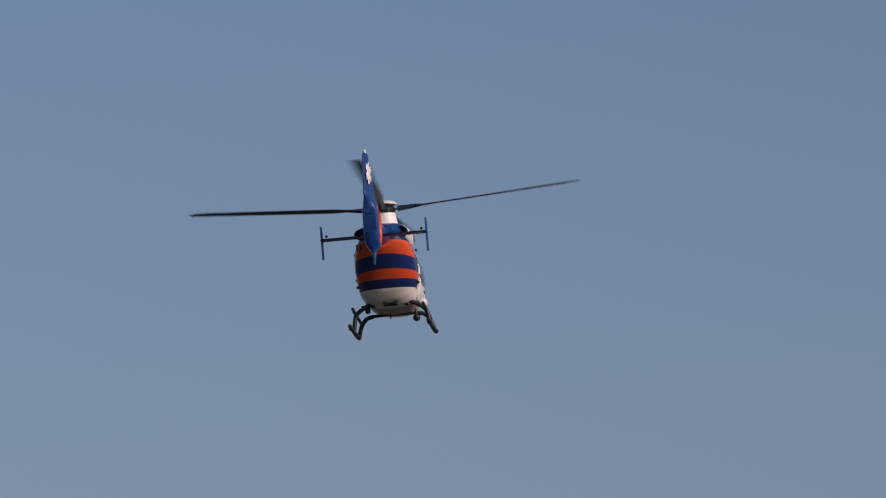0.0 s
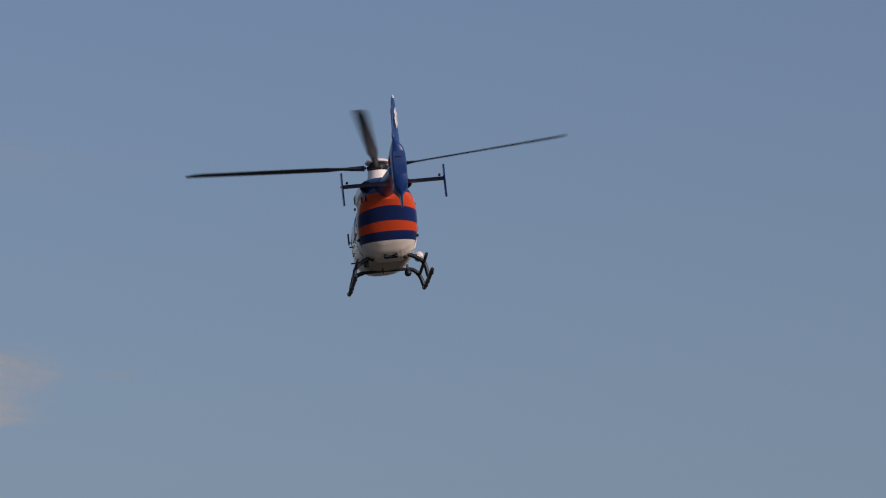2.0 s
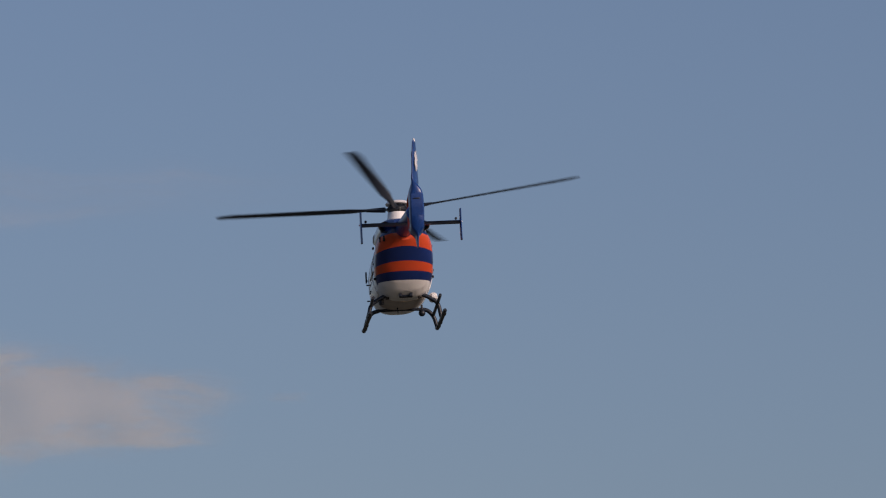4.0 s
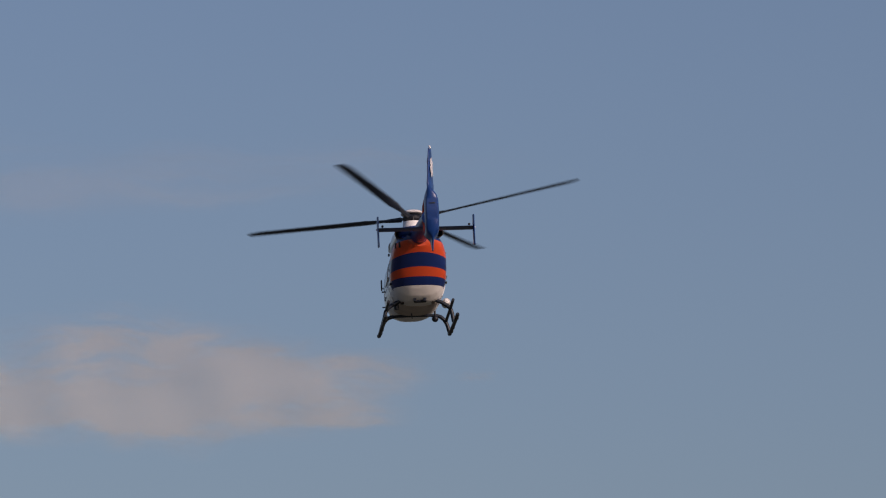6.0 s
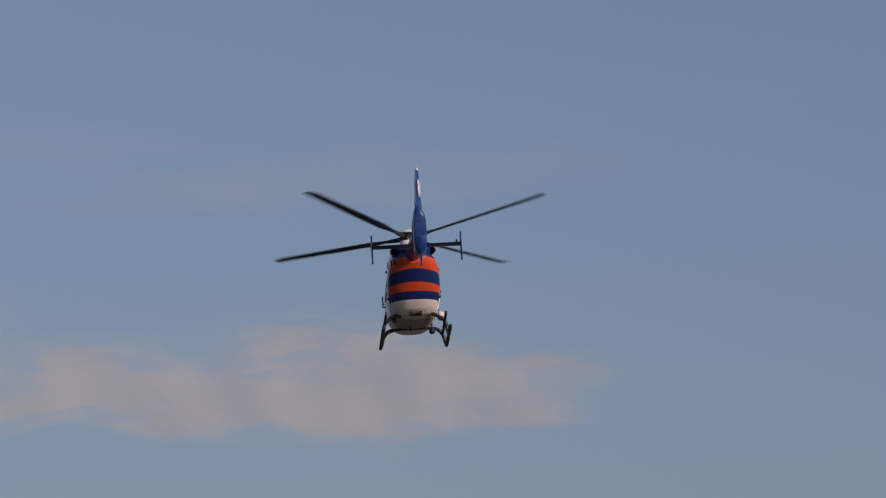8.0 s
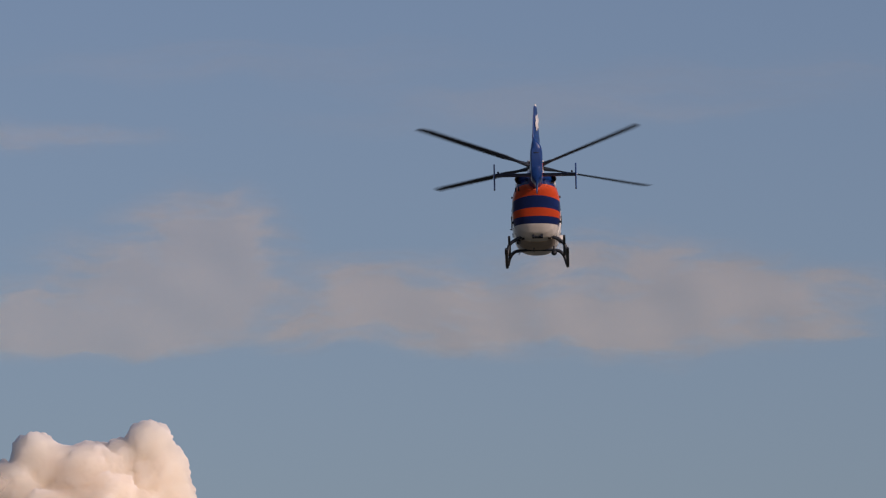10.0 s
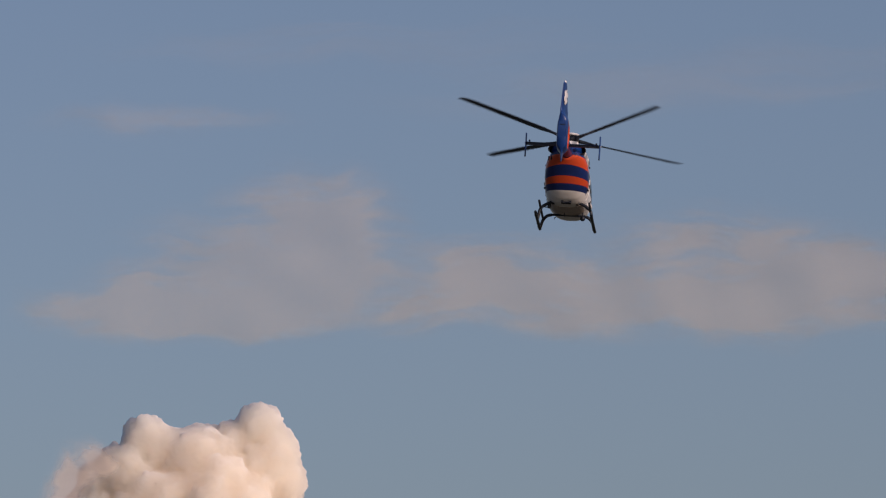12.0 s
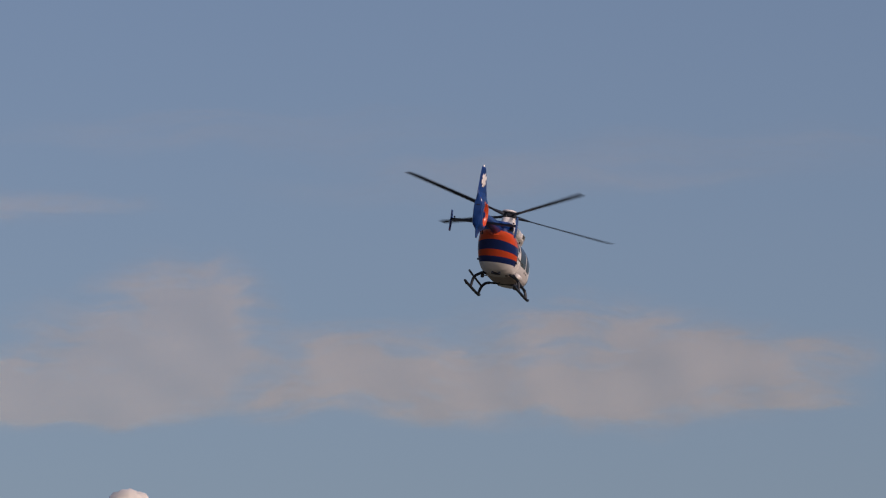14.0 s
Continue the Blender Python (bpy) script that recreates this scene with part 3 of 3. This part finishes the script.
# Swellings of the clouds: right, below, radius, nearness, all in the unit of sky_place from the cloud's own corner.
SWELLS = [(422, 640, 42, 0), (452, 688, 44, 8), (462, 740, 44, 10), (310, 705, 68, 8), (222, 666, 46, 0), (190, 730, 58, 8),
          (340, 790, 110, 12), (240, 800, 90, 16), (140, 820, 70, 6), (335, 765, 120, -30), (425, 735, 72, -10),
          (380, 676, 46, -8), (262, 694, 54, -4), (140, 748, 46, -6), (466, 800, 44, 6), (120, 790, 44, -20), (140, 905, 100, 0), (270, 910, 110, 0), (420, 900, 100, -10)]
SHOULDER = [(545, 848, 62, 64), (612, 862, 56, 60), (664, 838, 40, 52), (705, 896, 36, 45), (505, 850, 56, 50), (525, 900, 84, 60), (630, 910, 60, 58)]
FRONT_LOBE = [(365, 892, 66, 130), (405, 832, 17, 130), (345, 846, 20, 132), (310, 862, 22, 128), (430, 880, 50, 120), (300, 905, 40, 124), (470, 930, 60, 110)]


def ball_cloud(balls, rough):
    """One mesh of many overlapping balls: corners and faces of an icosphere set at each place."""
    bm = bmesh.new()
    bmesh.ops.create_icosphere(bm, subdivisions=rough, radius=1)
    bm.verts.index_update()
    corners = np.array([v.co for v in bm.verts])
    tri = np.array([[v.index for v in fc.verts] for fc in bm.faces])
    bm.free()
    allc = np.concatenate([corners * r + np.array(c) for c, r in balls])
    allt = np.concatenate([tri + k * len(corners) for k in range(len(balls))])
    me = bpy.data.meshes.new("cumulus")
    me.from_pydata(allc.tolist(), [], allt.tolist())
    return me


def build_cumulus(name, label, swells, foot, mat, seed):
    """A heap of swellings grown together, each set with smaller and smaller buds."""
    rng = random.Random(seed)
    far, unit = 4300.0, 4300.0 / PX
    corner = (-1711, -366)
    balls = []
    rows = list(swells)
    for k in range(foot[4]):
        u = rng.uniform(foot[0], foot[1])
        rows.append((u, rng.uniform(960, 1180) + max(0, u - 640) * 0.5, rng.uniform(60, 110), rng.uniform(foot[2], foot[3])))
    for u, v, r, n in rows:
        c = sky_place(u + corner[0], v + corner[1], far - n * unit)
        balls.append((c, r * unit))
        if v > 950:
            continue
        for k in range(int(10 + r / 2.5)):
            w = Vector((rng.gauss(0, 1), rng.gauss(0, 1) - 0.6, rng.gauss(0, 1) + 0.25)).normalized()
            q = (0.14 + 0.24 * rng.random() ** 2) * r * unit
            p = c + w * (r * unit - q * 0.70)
            balls.append((p, q))
            for i in range(5):
                w2 = (w + 0.9 * Vector((rng.gauss(0, 1), rng.gauss(0, 1), rng.gauss(0, 1)))).normalized()
                q2 = q * rng.uniform(0.25, 0.45)
                balls.append((p + w2 * (q - q2 * 0.6), q2))
    ob = new(name, ball_cloud(balls, 2))
    mod = ob.modifiers.new("join", "REMESH")
    mod.mode = "VOXEL"
    mod.voxel_size = 1.15
    bpy.context.view_layer.update()
    made = bpy.data.meshes.new_from_object(ob.evaluated_get(bpy.context.evaluated_depsgraph_get()))
    ob.modifiers.clear()
    ob.data = made
    n = len(made.vertices)
    co = np.empty(n * 3)
    made.vertices.foreach_get("co", co)
    co = co.reshape(n, 3)
    ed = np.empty(len(made.edges) * 2, dtype=np.int64)
    made.edges.foreach_get("vertices", ed)
    a, b = ed[0::2], ed[1::2]
    count = np.bincount(np.concatenate([a, b]), minlength=n)[:, None]

    for k in range(12):
        total = np.stack([np.bincount(a, co[b, i], n) + np.bincount(b, co[a, i], n) for i in range(3)], 1)
        co = 0.4 * co + 0.6 * total / count
    made.vertices.foreach_set("co", co.ravel())
    made.update()
    nor = np.empty(n * 3)
    made.vertices.foreach_get("normal", nor)
    nor = nor.reshape(n, 3)
    push = [2.4 * abs(noise.noise(p / 20)) + 2.8 * abs(noise.noise(p / 9)) + 2.2 * abs(noise.noise(p / 4.5)) - 1.6
            for p in (Vector(q) for q in co)]
    co = co + nor * np.array(push)[:, None]
    made.vertices.foreach_set("co", co.ravel())
    made.update()
    made.polygons.foreach_set("use_smooth", [True] * len(made.polygons))
    # vapour scatters light over many metres: the shading follows the large swellings
    nor = np.empty(n * 3)
    made.vertices.foreach_get("normal", nor)
    nor = nor.reshape(n, 3)
    fine = nor.copy()
    for k in range(140):
        total = np.stack([np.bincount(a, nor[b, i], n) + np.bincount(b, nor[a, i], n) for i in range(3)], 1)
        nor = 0.3 * nor + 0.7 * total / count
    nor = 0.82 * nor / np.linalg.norm(nor, axis=1, keepdims=True) + 0.18 * fine
    nor /= np.linalg.norm(nor, axis=1, keepdims=True)
    made.normals_split_custom_set_from_vertices(nor.tolist())
    made.materials.append(mat)
    tagged(ob, label, "cloud")


def veil_material(name, blobs, strength, stretch, seed, colour, lo=0.40, hi=0.72):
    """Thin cloud: soft swellings broken up by noise; what is left clear lets the sky through."""
    m = bpy.data.materials.new(name)
    m.use_nodes = True
    n, l = m.node_tree.nodes, m.node_tree.links
    b = n["Principled BSDF"]
    b.inputs["Base Color"].default_value = (*colour, 1)
    b.inputs["Roughness"].default_value = 1
    b.inputs["Specular IOR Level"].default_value = 0
    tex = n.new("ShaderNodeTexCoord")
    warp = n.new("ShaderNodeTexNoise")
    warp.inputs["Scale"].default_value = 0.012
    warp.inputs["Detail"].default_value = 4
    l.new(tex.outputs["Object"], warp.inputs["Vector"])
    off = n.new("ShaderNodeVectorMath")
    off.operation = "MULTIPLY_ADD"
    off.inputs[1].default_value = (60, 0, 34)
    l.new(warp.outputs["Color"], off.inputs[0])
    l.new(tex.outputs["Object"], off.inputs[2])
    total = None
    for u, v, ru, rv, w in blobs:
        s = n.new("ShaderNodeVectorMath")
        s.operation = "SUBTRACT"
        s.inputs[1].default_value = (u + 30, 0, v + 17)
        l.new(off.outputs[0], s.inputs[0])
        d = n.new("ShaderNodeVectorMath")
        d.operation = "MULTIPLY"
        d.inputs[1].default_value = (1 / ru, 0, 1 / rv)
        l.new(s.outputs[0], d.inputs[0])
        q = n.new("ShaderNodeVectorMath")
        q.operation = "DOT_PRODUCT"
        l.new(d.outputs[0], q.inputs[0])
        l.new(d.outputs[0], q.inputs[1])
        g = n.new("ShaderNodeMath")
        g.operation = "POWER"
        g.inputs[0].default_value = 0.37
        l.new(q.outputs["Value"], g.inputs[1])
        k = n.new("ShaderNodeMath")
        k.operation = "MULTIPLY_ADD"
        k.inputs[1].default_value = w
        l.new(g.outputs[0], k.inputs[0])
        if total:
            l.new(total, k.inputs[2])
        else:
            k.inputs[2].default_value = 0
        total = k.outputs[0]
    sq = n.new("ShaderNodeVectorMath")
    sq.operation = "MULTIPLY_ADD"
    sq.inputs[1].default_value = (stretch[0], 0, stretch[1])
    sq.inputs[2].default_value = (seed, seed * 0.7, seed * 1.3)
    l.new(off.outputs[0], sq.inputs[0])
    nz = n.new("ShaderNodeTexNoise")
    nz.inputs["Scale"].default_value = 1
    nz.inputs["Detail"].default_value = 5
    nz.inputs["Roughness"].default_value = 0.5
    l.new(sq.outputs[0], nz.inputs["Vector"])
    rm = n.new("ShaderNodeMapRange")
    rm.interpolation_type = "SMOOTHSTEP"
    rm.inputs["From Min"].default_value = lo
    rm.inputs["From Max"].default_value = hi
    rm.inputs["To Min"].default_value = 0.55
    l.new(nz.outputs["Fac"], rm.inputs["Value"])
    # Level streaks, finer and longer than the swellings.
    sk = n.new("ShaderNodeVectorMath")
    sk.operation = "MULTIPLY_ADD"
    sk.inputs[1].default_value = (stretch[0] * 1.3, 0, stretch[1] * 1.9)
    sk.inputs[2].default_value = (seed * 2.1, seed, seed * 0.4)
    l.new(off.outputs[0], sk.inputs[0])
    ns = n.new("ShaderNodeTexNoise")
    ns.inputs["Scale"].default_value = 1
    ns.inputs["Detail"].default_value = 3
    ns.inputs["Roughness"].default_value = 0.55
    l.new(sk.outputs[0], ns.inputs["Vector"])
    rs = n.new("ShaderNodeMapRange")
    rs.interpolation_type = "SMOOTHSTEP"
    rs.inputs["From Min"].default_value = 0.34
    rs.inputs["From Max"].default_value = 0.64
    rs.inputs["To Min"].default_value = 0.68
    rs.inputs["To Max"].default_value = 1.22
    l.new(ns.outputs["Fac"], rs.inputs["Value"])
    both = n.new("ShaderNodeMath")
    both.operation = "MULTIPLY"
    l.new(rm.outputs["Result"], both.inputs[0])
    l.new(rs.outputs["Result"], both.inputs[1])
    mul = n.new("ShaderNodeMath")
    mul.operation = "MULTIPLY"
    l.new(total, mul.inputs[0])
    l.new(both.outputs[0], mul.inputs[1])
    fin = n.new("ShaderNodeMapRange")
    fin.interpolation_type = "SMOOTHSTEP"
    fin.inputs["From Min"].default_value = 0.05
    fin.inputs["From Max"].default_value = 0.78
    fin.inputs["To Max"].default_value = strength
    l.new(mul.outputs[0], fin.inputs["Value"])
    l.new(fin.outputs["Result"], b.inputs["Alpha"])
    return m


def build_veil(name, label, centre, half, blobs, strength, stretch, seed, far, colour=(0.67, 0.55, 0.39)):
    """A thin sheet of cloud: a shallow, uneven bowl of vapour far behind all else."""
    unit = far / PX
    o = sky_place(centre[0], centre[1], far)
    way = (o - EYE).normalized()
    right = way.cross(Vector((0, 0, 1))).normalized()
    up = right.cross(way)
    m = Matrix((right, way, up)).transposed().to_4x4()
    m.translation = o
    bm = bmesh.new()
    nx, nz = 48, 16
    grid = []
    for i in range(nx + 1):
        row = []
        for j in range(nz + 1):
            x, z = (2 * i / nx - 1) * half[0] * unit, (2 * j / nz - 1) * half[1] * unit
            y = 6 * noise.noise((x / 40 + seed, z / 25, 0)) - 0.00008 * x * x
            row.append(bm.verts.new((x, y, z)))
        grid.append(row)
    for i in range(nx):
        for j in range(nz):
            bm.faces.new((grid[i][j], grid[i][j + 1], grid[i + 1][j + 1], grid[i + 1][j]))
    mat = veil_material(name, [((u - centre[0]) * unit, (centre[1] - v) * unit, ru * unit, rv * unit, w) for u, v, ru, rv, w in blobs], strength, stretch, seed, colour)
    ob = part(name, bm, mat)
    ob.matrix_world = m
    return tagged(ob, label, "cloud")


build_cumulus("cumulus_cloud", "billowing pale pink cumulus cloud lit by a low sun", SWELLS, (0, 520, -40, 40, 14), cumulus_material("cumulus", (0.79, 0.69, 0.59), 70.0), 7)
build_cumulus("cumulus_shoulder", "lower pale pink cumulus cloud before the tall one", SHOULDER, (480, 860, 0, 60, 10), cumulus_material("cumulus_low", (0.75, 0.65, 0.56), 60.0), 11)
# Front lobe lies in shadow: its darker grey base colour carries that shade.
build_cumulus("shaded_front_cloud", "small ragged cloud before the cumulus, its shade put in as grey", FRONT_LOBE, (260, 520, 60, 110, 6), cumulus_material("cumulus_shaded", (0.42, 0.395, 0.40), 40.0), 5)
build_veil("low_cloud_bank", "low blue-grey cloud bank beside the cumulus", (-1720, 520), (320, 200),
           [(-1690, 535, 110, 60, 1.6), (-1800, 550, 160, 80, 1.6), (-1650, 590, 110, 80, 1.6)], 0.13, (0.02, 0.05), 21.0, 4420.0, (0.62, 0.56, 0.54))
build_veil("cloud_tuft", "soft pink tuft of vapour beside the cumulus", (-1600, 380), (170, 150),
           [(-1582, 338, 34, 36, 1.2), (-1630, 380, 32, 44, 1.2), (-1632, 440, 34, 40, 1.0)], 0.62, (0.03, 0.05), 17.0, 4210.0, (0.72, 0.63, 0.57))
build_veil("long_cloud", "long thin greyish pink cloud with a ragged edge", (-450, 10), (760, 260),
           [(-311, 40, 150, 64, 1.35), (-105, -4, 125, 36, 0.85), (-75, 66, 90, 18, 0.7), (-460, -62, 200, 52, 0.6), (-711, 74, 150, 36, 0.8),
            (-920, -8, 115, 44, 1.0), (-1015, 66, 105, 36, 0.95), (-660, -8, 240, 52, 0.65), (-520, 55, 150, 42, 0.8), (-830, 40, 140, 34, 0.6), (148, 2, 34, 12, 0.45), (-250, -10, 190, 60, 0.5), (-620, 60, 300, 40, 0.25)], 0.325, (0.014, 0.048), 3.0, 4700.0)
build_veil("broad_cloud", "broad thin greyish pink cloud", (-1410, -20), (440, 300),
           [(-1165, -120, 120, 66, 0.8), (-1310, 5, 190, 66, 0.8), (-1400, 60, 230, 32, 1.15), (-1140, -35, 90, 60, 0.8), (-1330, 90, 190, 28, 0.7),
            (-1200, 40, 110, 45, 0.6), (-1560, 70, 120, 36, 0.5), (-1240, -115, 95, 52, 0.65), (-1370, -60, 150, 46, 0.5), (-1090, -60, 70, 70, 0.5), (-1260, 30, 240, 70, 0.2), (-1480, 50, 200, 50, 0.3)], 0.265, (0.014, 0.048), 9.0, 4640.0)
build_veil("wisp_cloud", "faint streak of thin cloud", (-1500, -265), (420, 120),
           [(-1510, -265, 150, 26, 0.9), (-1440, -135, 60, 14, 0.5), (-1330, -270, 140, 18, 0.4), (-1480, -140, 90, 16, 0.6)], 0.17, (0.012, 0.045), 5.0, 4760.0)
build_veil("high_cloud", "faint broad band of high haze cloud", (-700, -380), (1300, 170),
           [(-1100, -400, 420, 40, 0.8), (-500, -340, 420, 36, 0.8), (-150, -380, 380, 45, 0.5), (-750, -300, 300, 30, 0.5)], 0.085, (0.006, 0.04), 13.0, 4820.0)


# ---------------------------------------------------------------- movement
def motions():
    walk(helicopter, [(t, Matrix.Translation((x, y, z)) @ pose(0, 0, 0, 0, 0, h) @ pose(0, 0, 0, p) @ pose(0, 0, 0, 0, b))
                      for t, x, y, z, h, p, b in FLIGHT_ROWS])
    table = np.array(SPIN_ROWS)
    rows = []
    for k in range(14 * 30 + 1):
        turn, fore, side = (float(np.interp(k / 30, table[:, 0], table[:, i])) for i in (1, 2, 3))
        rows.append((k / 30, Matrix.Translation((0, 0, 3.18)) @ pose(0, 0, 0, fore) @ pose(0, 0, 0, 0, side) @ pose(0, 0, 0, 0, 0, turn + 90 * k)))
    walk(main_rotor, rows)


motions()
